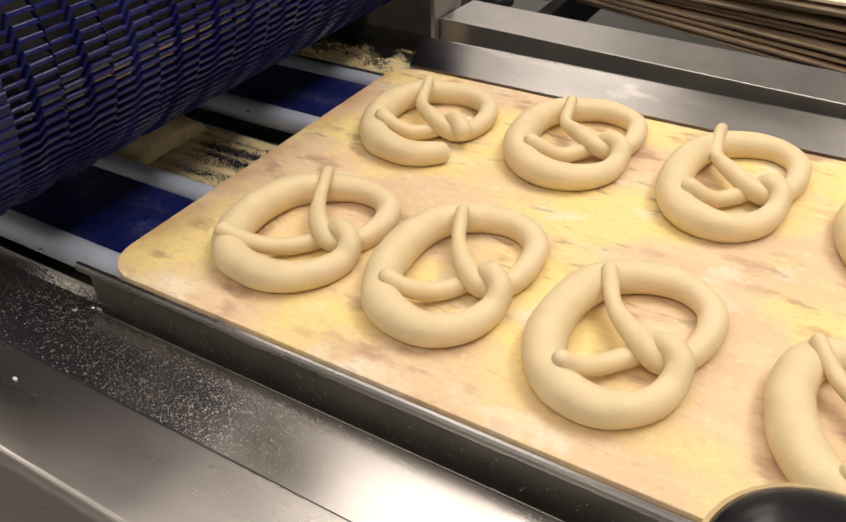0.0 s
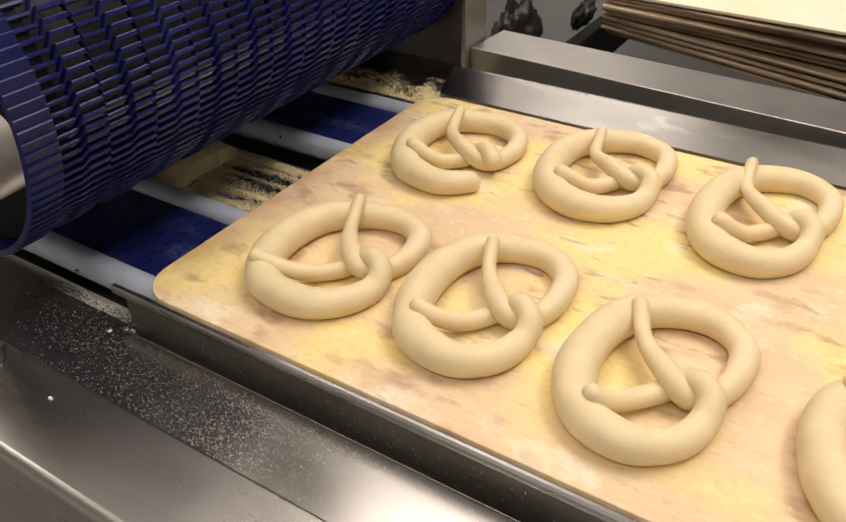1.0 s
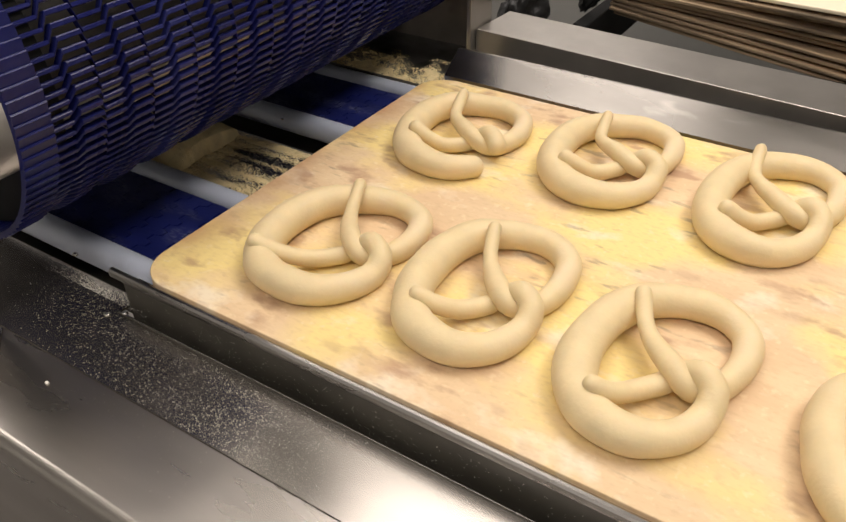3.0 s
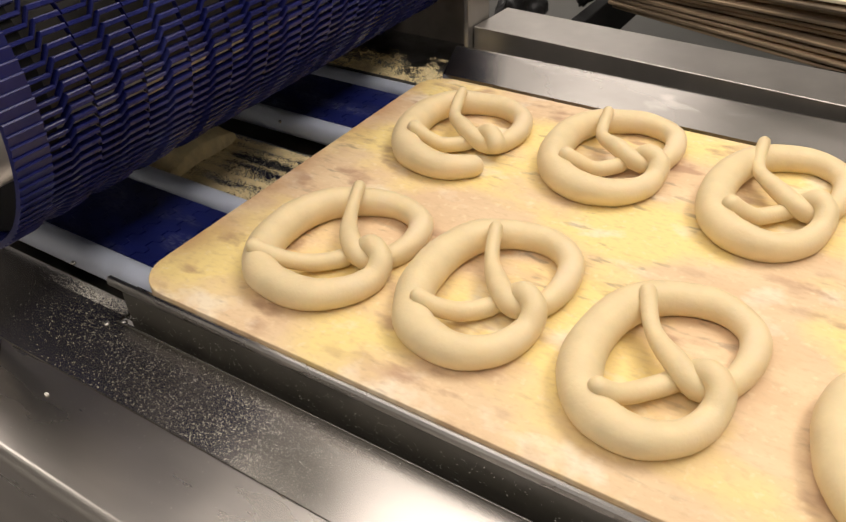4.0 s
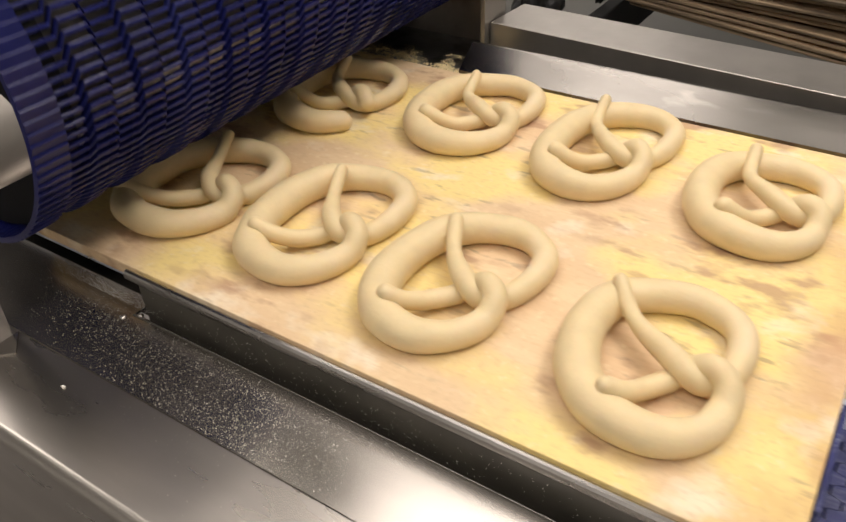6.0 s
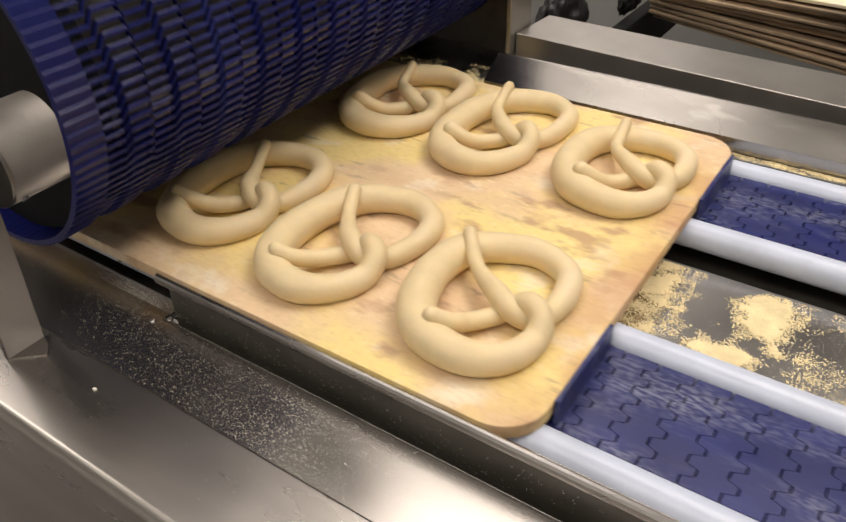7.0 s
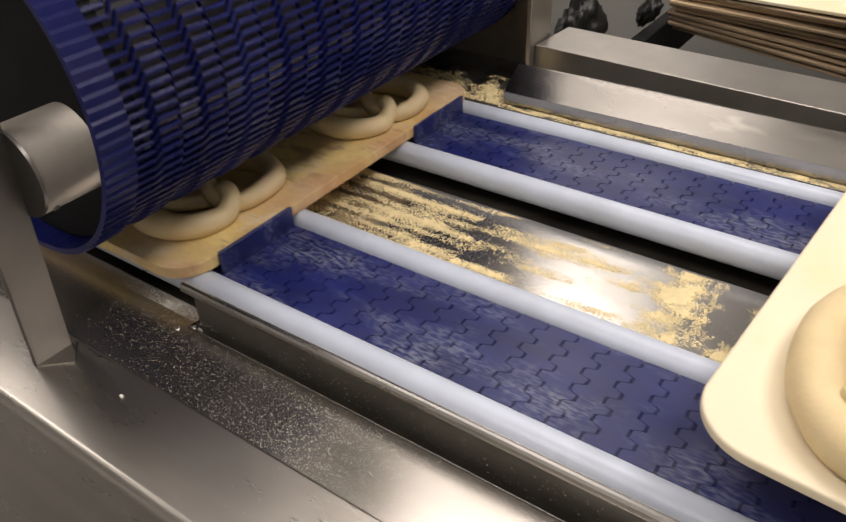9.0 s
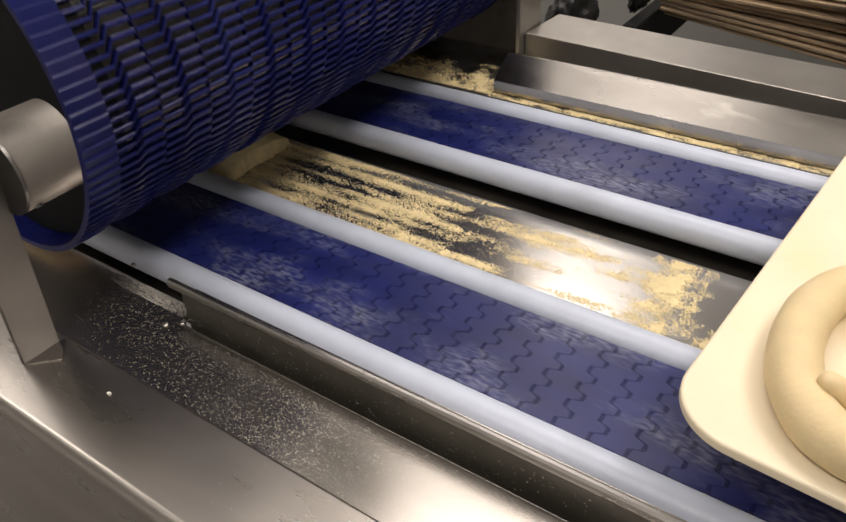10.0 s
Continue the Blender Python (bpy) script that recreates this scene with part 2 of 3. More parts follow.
def tube(bm, points, radii, seg=14):
    """A round rope along points (Catmull-Rom), with its own radius at each point."""
    pts, rs = [], []
    P = [Vector(p) for p in points]
    n = len(P)
    for i in range(n - 1):
        p0, p1, p2, p3 = P[max(i - 1, 0)], P[i], P[i + 1], P[min(i + 2, n - 1)]
        for k in range(5):
            t = k / 5
            pts.append(0.5 * (2 * p1 + (p2 - p0) * t + (2 * p0 - 5 * p1 + 4 * p2 - p3) * t * t + (3 * p1 - p0 - 3 * p2 + p3) * t ** 3))
            rs.append(radii[i] + (radii[i + 1] - radii[i]) * t)
    pts.append(P[-1])
    rs.append(radii[-1])
    # rounded ends
    d0, d1 = (pts[0] - pts[1]).normalized(), (pts[-1] - pts[-2]).normalized()
    head = [(pts[0] + d0 * rs[0] * math.sin(a), rs[0] * math.cos(a)) for a in (1.35, 0.9, 0.45)]
    tail = [(pts[-1] + d1 * rs[-1] * math.sin(a), rs[-1] * math.cos(a)) for a in (0.45, 0.9, 1.35)]
    allp = [h[0] for h in head] + pts + [t[0] for t in tail]
    allr = [h[1] for h in head] + rs + [t[1] for t in tail]
    rings = []
    for i, (p, r) in enumerate(zip(allp, allr)):
        d = (allp[min(i + 1, len(allp) - 1)] - allp[max(i - 1, 0)]).normalized()
        side = d.cross(Vector((0, 0, 1))).normalized()
        up = side.cross(d)
        rings.append([bm.verts.new(p + r * (math.cos(a) * side + math.sin(a) * up)) for a in (2 * math.pi * k / seg for k in range(seg))])
    for a, c in zip(rings, rings[1:]):
        for k in range(seg):
            bm.faces.new((a[k], a[(k + 1) % seg], c[(k + 1) % seg], c[k]))
    bm.faces.new(rings[0][::-1])
    bm.faces.new(rings[-1])
    return bm


# ---- structure ----
def room():
    for name, b in (("wall_north", (-3, 3, 6.5, 6.6, -0.95, 2.3)), ("wall_south", (-3, 3, -2.6, -2.5, -0.95, 2.3)),
                    ("wall_west", (-3.1, -3, -2.5, 6.5, -0.95, 2.3)), ("wall_east", (3, 3.1, -2.5, 6.5, -0.95, 2.3))):
        tagged(part(name, box(*b), PAINT), "plain grey bakery wall", "wall", kind="structure")
    tagged(part("floor", box(-3, 3, -2.5, 6.5, -1.0, -0.95), FLOOR), "dark bakery floor under the machine", "floor", kind="structure")
    tagged(part("ceiling", box(-3, 3, -2.5, 6.5, 2.3, 2.4), CEILING), "plain grey ceiling", "ceiling", kind="structure")


room()

# near side of the machine: shelf with a cut-out groove, outer panel, front face
SHELF_Z = -0.030


def machine_front():
    t = thing("machine_casing", "brushed steel side casing dusted with flour", "machine casing")
    part("shelf", add_box(box(-0.9, 1.3, -0.067, -0.014, SHELF_Z - 0.002, SHELF_Z), -0.9, -0.008, -0.014, 0.004, SHELF_Z - 0.002, SHELF_Z), STEEL, t)
    part("outer_panel", sheet_x(bmesh.new(), [(-0.0682, SHELF_Z - 0.0010), (-0.0690, SHELF_Z - 0.0009), *[(-0.1250 - 0.006 * math.sin(radians(a)), SHELF_Z - 0.0055 + 0.006 * math.cos(radians(a))) for a in range(0, 91, 10)], (-0.1310, -0.95)], -0.9, 1.3), PANEL, t)
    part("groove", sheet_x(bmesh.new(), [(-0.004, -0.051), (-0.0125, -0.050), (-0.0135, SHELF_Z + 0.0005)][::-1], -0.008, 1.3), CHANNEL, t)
    part("rim", sweep_x(bmesh.new(), [(-0.0050, -0.0085), (-0.0060, -0.0072), (-0.0064, -0.0050), (-0.0060, -0.0028), (-0.0048, -0.0013), (-0.0032, -0.0008), (-0.0018, -0.0014), (-0.0012, -0.0030), (-0.0012, -0.0085)], -0.018, 1.3), RIM, t)
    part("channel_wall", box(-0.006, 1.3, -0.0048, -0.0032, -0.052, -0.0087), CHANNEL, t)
    # thin raised strip of brighter steel, added to draw the shelf edge's highlight
    part("shelf_edge", box(-0.007, 1.3, -0.0140, -0.0131, SHELF_Z - 0.004, SHELF_Z + 0.0010, bevel=0.0003), STEEL_TRAY, t)
    part("inner_lip", sweep_x(bmesh.new(), [(0.002, -0.05), (0.002, -0.016), (0.004, -0.0135), (0.008, -0.0135), (0.0095, -0.016), (0.0095, -0.05)], -0.006, 1.3), STEEL, t)
    return t


machine_front()


def rods():
    for y in (0.021, 0.126, 0.273, 0.384):
        t = thing("guide_rod", "white plastic guide rail along the conveyor", "guide rail", "conveyor guide rails")
        part("rail", cylinder_x(bmesh.new(), -0.9, 1.3, y, -0.0215, 0.0113), WHITE, t, smooth=True)


rods()


def tray():
    t = thing("flour_tray", "steel tray between the belts with spilled yellow flour", "tray")
    part("tray_floor", box(-0.9, 1.3, 0.134, 0.249, -0.038, -0.035), STEEL_TRAY, t)
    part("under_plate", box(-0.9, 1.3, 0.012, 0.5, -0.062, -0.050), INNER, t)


tray()


def rear():
    t = thing("rear_cover", "folded steel cover strip along the conveyor", "cover")
    part("cover_sheet", sweep_x(bmesh.new(), [(0.406, -0.013), (0.406, 0.000), (0.435, 0.020), (0.438, 0.020), (0.438, -0.013)], 0.010, 1.3), COVER, t)
    part("ledge", box(-0.9, 1.3, 0.396, 0.52, -0.022, -0.014), STEEL_DARK, t)
    f = thing("machine_rail", "brushed steel box-section rail behind the cover strip", "machine frame")
    ob = part("bar", box(0, 1.3, 0, 0.072, -0.05, 0, bevel=0.0008), SATIN, f)
    ob.matrix_basis = pose(0.0045, 0.4825, 0.025, 0, 0, -3.7)
    w = thing("side_plate", "grey steel side plate of the machine", "machine casing")
    part("plate", box(-0.9, 0.0, 0.52, 0.526, -0.02, 0.5), ROLLER, w)
    part("flange", box(-0.002, 0.0035, 0.472, 0.5195, -0.0135, 0.5, bevel=0.0006), SATIN, w)
    # added light blockers: unseen top, black back and side darken the drum area
    h = thing("machine_hood", "dark panels added around the roller to keep light off it", "machine casing")
    part("hood_top", box(-0.70, -0.075, 0.03, 0.50, 0.29, 0.30), STEEL_DARK, h)
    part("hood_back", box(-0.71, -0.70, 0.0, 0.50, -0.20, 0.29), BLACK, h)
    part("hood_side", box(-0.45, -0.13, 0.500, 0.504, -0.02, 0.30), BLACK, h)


rear()

# ---- roller and mesh belt ----
DRUM_X, DRUM_Z, DRUM_R = -0.112, 0.139, 0.117


def drum_belt():
    t = thing("mesh_belt", "dark blue plastic mesh belt running round a roller", "conveyor belt")
    t.matrix_basis = pose(DRUM_X, 0, DRUM_Z)
    rows = 100
    step = 2 * math.pi / rows
    pitch = step * DRUM_R
    # one link: a solid end tab, then a crenellated bar, then the far tab
    line = [(-0.0235, pitch)]
    y, low = -0.0235, True
    while y < 0.46:
        line += [(y + 0.0160, pitch if low else 0.0), (y + 0.0195, 0.0 if low else pitch)]
        y += 0.0195
        low = not low
    half, deep = 0.0016, 0.0044
    bm = bmesh.new()
    rings = []
    for yy, ss in line:
        sink, slim = (0.0036, 0.8) if ss > 0 else (0.0, 1.0)
        rings.append([bm.verts.new((rr - sink, yy, -ss + hh * slim)) for rr, hh in ((DRUM_R - 0.0006, half), (DRUM_R, half - 0.0007), (DRUM_R, -half + 0.0004), (DRUM_R - 0.0004, -half), (DRUM_R - deep, -half), (DRUM_R - deep, half))])
    for a, c in zip(rings, rings[1:]):
        for k in range(6):
            bm.faces.new((a[k], a[(k + 1) % 6], c[(k + 1) % 6], c[k]))
    bm.faces.new(rings[0])
    bm.faces.new(rings[-1][::-1])
    me = mesh_of("belt_link", bm, BLUE)

    def tab(y0, y1):
        b = bmesh.new()
        prof = [(DRUM_R - 0.0003, 0.0004), (DRUM_R + 0.0004, -0.0004), (DRUM_R - 0.0014, -pitch), (DRUM_R - deep, -pitch), (DRUM_R - deep, 0.0004)]
        a, c = [[b.verts.new((r, yy, z)) for r, z in prof] for yy in (y0, y1)]
        for k in range(5):
            b.faces.new((a[k], a[(k + 1) % 5], c[(k + 1) % 5], c[k]))
        b.faces.new(a[::-1])
        b.faces.new(c)
        return mesh_of("end_tab", b, BLUE)

    near, far = tab(-0.0465, -0.0235), tab(line[-1][0], line[-1][0] + 0.02)
    for i in range(rows):
        for name, data in (("belt_link", me), ("end_tab", near), ("end_tab", far)):
            ob = new(name, data)
            ob.parent = t
            ob.matrix_basis = pose(0, 0, 0, 0, math.degrees(i * step), 0)
    return t


belt_drum = drum_belt()


def roller():
    t = thing("drive_roller", "dull steel drive roller held by an upright steel bracket", "roller")
    g = bmesh.new()
    bmesh.ops.create_cone(g, cap_ends=True, segments=64, radius1=0.0287, radius2=0.0287, depth=0.58, matrix=pose(-0.048, 0.2180, 0.112, 90))
    tube_ob = part("roller_tube", g, ROLLER, t)
    for p in tube_ob.data.polygons:
        p.use_smooth = len(p.vertices) == 4
    # added core: stops light leaking through the mesh and darkens its holes
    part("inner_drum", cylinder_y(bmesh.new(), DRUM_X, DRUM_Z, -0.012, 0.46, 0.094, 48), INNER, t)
    # added black disc in place of the shade inside the open drum end
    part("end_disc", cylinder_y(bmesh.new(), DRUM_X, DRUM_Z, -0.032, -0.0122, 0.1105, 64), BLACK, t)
    part("collar", cylinder_y(bmesh.new(), -0.048, 0.112, -0.0740, -0.0719, 0.0289, 64), BRACKET, t)
    g = bmesh.new()
    bmesh.ops.create_cone(g, cap_ends=True, segments=12, radius1=0.0024, radius2=0.0020, depth=0.0026, matrix=pose(-0.0285, -0.0655, 0.0908, 0, 137, 0))
    part("grub_screw", g, STEEL_DARK, t)
    b = part("bracket", box(-0.002, 0.002, -0.1005, -0.073, 0, 0.34, bevel=0.0006), BRACKET, t)
    b.matrix_basis = pose(-0.0633, 0, SHELF_Z, 0, 6.5, 0)
    foot = bmesh.new()
    vs = [foot.verts.new(p) for p in ((-0.061, -0.1, SHELF_Z + 0.0024), (-0.061, -0.069, SHELF_Z + 0.0024), (-0.043, -0.083, SHELF_Z + 0.0024),
                                      (-0.061, -0.1, SHELF_Z), (-0.061, -0.069, SHELF_Z), (-0.043, -0.083, SHELF_Z))]
    for f in ((0, 1, 2), (5, 4, 3), (0, 3, 4, 1), (1, 4, 5, 2), (2, 5, 3, 0)):
        foot.faces.new([vs[k] for k in f])
    part("foot_plate", foot, STEEL, t)


roller()

# ---- lower conveyor ----
PITCH = 0.0224


def lower_belt(y0, y1):
    t = thing("conveyor_belt", "dark blue modular plastic belt dusted with flour", "conveyor belt", "board conveyor belts")
    teeth, depth, gap = 5, 0.0068, 0.0013
    w = (y1 - y0) / teeth

    def edge(x):
        out = []
        for k in range(teeth):
            a = y0 + k * w
            out += [(x, a + 0.0004), (x, a + w * 0.42), (x + depth, a + w * 0.56), (x + depth, a + w * 0.90)]
        out[-1] = (x + depth, y1)
        return out

    left, right = edge(-PITCH / 2 - depth / 2), edge(PITCH / 2 - depth / 2 - gap)
    g = bmesh.new()
    top = [[g.verts.new((x, y, z)) for x, y in side] for z in (-0.0175, -0.0235) for side in (left, right)]
    for k in range(len(left) - 1):
        g.faces.new((top[0][k], top[1][k], top[1][k + 1], top[0][k + 1]))
        g.faces.new((top[2][k], top[2][k + 1], top[3][k + 1], top[3][k]))
        g.faces.new((top[0][k], top[0][k + 1], top[2][k + 1], top[2][k]))
        g.faces.new((top[1][k], top[3][k], top[3][k + 1], top[1][k + 1]))
    for k in (0, len(left) - 1):
        g.faces.new((top[0][k], top[2][k], top[3][k], top[1][k]))
    me = mesh_of("belt_module", g, BELT)
    for i in range(77):
        own = me.copy()
        own.transform(Matrix.Translation((-0.40 + PITCH * (i + 0.5), 0, 0)))
        new("belt_module", own).parent = t
    cl = part("cleat", box(0.5755, 0.5785, y0 + 0.002, y1 - 0.002, -0.018, 0.002, bevel=0.0004, seg=1), BELT, t)
    return t


belts = [lower_belt(0.0325, 0.1145), lower_belt(0.2845, 0.3725)]

# ---- board and dough ----
def board(mat, name, label, length=0.575, width=0.40, radius=0.03, bevel=0.0008, thick=0.010):
    bm = bmesh.new()
    # rounded outline, drawn in and down along the rounded edge
    steps = [(bevel * (1 - math.sin(radians(q))), -bevel * (1 - math.cos(radians(q)))) for q in range(0, 91, 15)]
    steps += [(inset, -thick - z) for inset, z in reversed(steps)]
    rings = []
    for inset, z in steps:
        ring = []
        for cx, cy, a0 in ((length - radius, width - radius, 0), (radius, width - radius, 90), (radius, radius, 180), (length - radius, radius, 270)):
            ring += [bm.verts.new((cx + (radius - inset) * math.cos(radians(a0 + q)), cy + (radius - inset) * math.sin(radians(a0 + q)), z)) for q in range(0, 91, 6)]
        rings.append(ring)
    n = len(rings[0])
    for up, down in zip(rings, rings[1:]):
        for k in range(n):
            bm.faces.new((up[k], up[(k + 1) % n], down[(k + 1) % n], down[k]))
    bm.faces.new(rings[0])
    bm.faces.new(rings[-1][::-1])
    ob = part(name, bm, mat)
    ob.data.polygons.foreach_set("use_smooth", [len(p.vertices) == 4 for p in ob.data.polygons])
    return tagged(ob, label, "baking board")


wood_board = board(WOOD, "wooden_board", "floury pale wooden board carrying eight dough pretzels")

# centre line of a pretzel about its knot: x, y, height, radius
ROPE = [
    (-0.0354, 0.0486, 0.027, 0.0062), (-0.0237, 0.0289, 0.017, 0.0064), (-0.0082, 0.0070, 0.020, 0.0092), (0.0040, 0.0005, 0.013, 0.0098),
    (0.0185, 0.0150, 0.011, 0.0098), (0.0228, 0.0431, 0.011, 0.0108), (0.0154, 0.0727, 0.0115, 0.0115), (-0.0083, 0.0880, 0.0125, 0.0125),
    (-0.0338, 0.0840, 0.0135, 0.0135), (-0.0570, 0.0650, 0.015, 0.015), (-0.0675, 0.0290, 0.016, 0.016), (-0.0629, -0.0172, 0.0165, 0.0165),
    (-0.0452, -0.0490, 0.016, 0.016), (-0.0226, -0.0600, 0.015, 0.015), (-0.0014, -0.0575, 0.0135, 0.0135), (0.0151, -0.0412, 0.012, 0.012),
    (0.0215, -0.0170, 0.0125, 0.011)]
ROPE_END = [(0.0190, -0.0015, 0.017, 0.0102), (0.0085, 0.0065, 0.022, 0.0095), (-0.0045, 0.0080, 0.012, 0.0085), (-0.0115, -0.0040, 0.009, 0.0080),
            (-0.0230, -0.0210, 0.011, 0.0078), (-0.0305, -0.0320, 0.019, 0.0075), (-0.0404, -0.0365, 0.027, 0.0068)]


def pretzel(a, b, c, d, x, y, end_a=(0, 0), end_b=(0, 0), broken=False, bow=0.35, parent_group="pretzels on the board", label="raw cream-coloured dough pretzel resting on a floury board"):
    rope = []
    for k, (px, py, pz, r) in enumerate(ROPE + ROPE_END):
        arm = k < 4 or k >= len(ROPE)
        thin = r * (0.80 if arm else 0.80)
        if not arm:
            # keep the inside of the ring, take the rest off outside
            away = Vector((px + 0.022, py - 0.012)).normalized() * (r - thin)
            px, py, pz = px - away.x, py - away.y, thin * 0.87
        rope.append([a * px + b * py, c * px + d * py, pz if not arm else pz * 0.88, thin])
    n = len(rope)
    for i, bx, by in ((1, -0.0090, -0.0040), (2, -0.0055, -0.0025)):
        rope[i][0] += bx * bow
        rope[i][1] += by * bow
    for i, w in ((0, 1.0), (1, 0.62), (2, 0.18)):
        rope[i][0] += end_a[0] * w
        rope[i][1] += end_a[1] * w
        rope[n - 1 - i][0] += end_b[0] * w
        rope[n - 1 - i][1] += end_b[1] * w
    if bow == 1.0:
        rope[-1][3] *= 1.2
    bm = bmesh.new()
    for run in ((rope[:16], rope[17:]) if broken else (rope,)):
        tube(bm, [p[:3] for p in run], [p[3] for p in run], 20)
    shift = Vector((x * 37, y * 53, 0))
    for v in bm.verts:
        q = v.co * 38 + shift
        v.co += 0.0009 * Vector((noise.noise(q), noise.noise(q + Vector((9, 0, 0))), noise.noise(q + Vector((0, 9, 0)))))
        v.co.z = max(v.co.z, 0.0003)
    ob = part("dough_pretzel", bm, DOUGH, smooth=True)
    ob.location = (x, y, 0)
    return tagged(ob, label, "pretzel", parent_group)


PRETZELS = [pretzel(*p) for p in (
    (1.049, -0.017, 0.157, 0.832, 0.1303, 0.0886, (-0.0016, 0.0244), (-0.0153, -0.0016)),
    (0.966, 0.014, 0.022, 0.904, 0.2432, 0.0945, (-0.0041, 0.0115), (-0.0056, 0.0)),
    (0.938, 0.117, -0.069, 0.880, 0.3597, 0.0828, (-0.0149, 0.0067), (0.0031, -0.0092)),
    (1.004, -0.063, 0.082, 0.811, 0.5000, 0.0792, (-0.0211, 0.0113), (0.0044, -0.0068)),
    (1.017, -0.015, -0.008, 0.863, 0.1224, 0.2742, (-0.0090, 0.0138), (-0.0062, 0.0069), True, 1.0),
    (1.011, -0.026, 0.137, 0.895, 0.2506, 0.3028, (-0.0059, 0.0122), (-0.0041, 0.0028), False, 1.0),
    (0.928, 0.103, -0.009, 0.964, 0.3776, 0.2930, (-0.0149, 0.0209), (-0.0009, -0.0003), False, 1.0),
    (0.985, 0.023, 0.0, 0.775, 0.5098, 0.2728, (-0.0069, 0.0220), (0.0014, -0.0045), False, 1.0))]

# ---- next board ----
pale_board = board(PALE, "pale_board", "clean cream-coloured board arriving with dough pretzels", radius=0.035, bevel=0.0018, thick=0.0065)
NEXT = pretzel(1.0, 0.0, 0.0, 0.96, 0.101, 0.073, parent_group="pretzels on the next board", label="raw dough pretzel on the arriving cream-coloured board")

def loading_rack():
    t = thing("loading_rack", "white plastic crossbars on steel posts under the arriving board", "rack")
    for x in (0.66, 0.86, 1.10):
        part("crossbar", box(x, x + 0.03, -0.050, 0.450, 0.022, 0.0435, bevel=0.002), WHITE, t)
        part("post", box(x + 0.008, x + 0.022, -0.048, -0.034, SHELF_Z, 0.022), STEEL, t)
        part("post", box(x + 0.008, x + 0.022, 0.440, 0.448, -0.014, 0.022), STEEL, t)


loading_rack()

# ---- stack of boards behind ----
def stack():
    for i in range(10):
        ob = part("spare_board", box(0, 0.58, 0, 0.40, 0, 0.0045, bevel=0.0008, seg=1), PALE if i == 9 else WOOD_OLD)
        ob.matrix_basis = pose(0.058 + random.uniform(-0.006, 0.010), 0.75 + random.uniform(-0.006, 0.006), -0.026 + 0.0056 * i, 0, 6.8 - 0.62 * i + random.uniform(-0.1, 0.1), random.uniform(-2.0, 2.0))
        tagged(ob, "pale clean board lying on a stack of boards" if i == 9 else "worn brown wooden board in a loose stack", "baking board", "stacked spare boards")
    t = thing("board_cradle", "dark steel cradle under the stacked boards", "rack")
    part("cradle_bar", box(0.03, 0.70, 0.70, 0.745, -0.09, -0.055, bevel=0.002), BLACK, t)
    part("cradle_end", box(0.03, 0.05, 0.70, 1.1, -0.09, -0.03, bevel=0.002), BLACK, t)
    for x in (0.04, 0.62):
        part("cradle_leg", box(x, x + 0.03, 0.72, 0.75, -0.95, -0.09), BLACK, t)
    c = thing("grey_cabinet", "plain grey metal cabinet behind the machine", "cabinet")
    part("cabinet_body", box(-0.4, 0.5, 1.25, 1.8, -0.95, -0.05, bevel=0.004), CABINET, c)


stack()


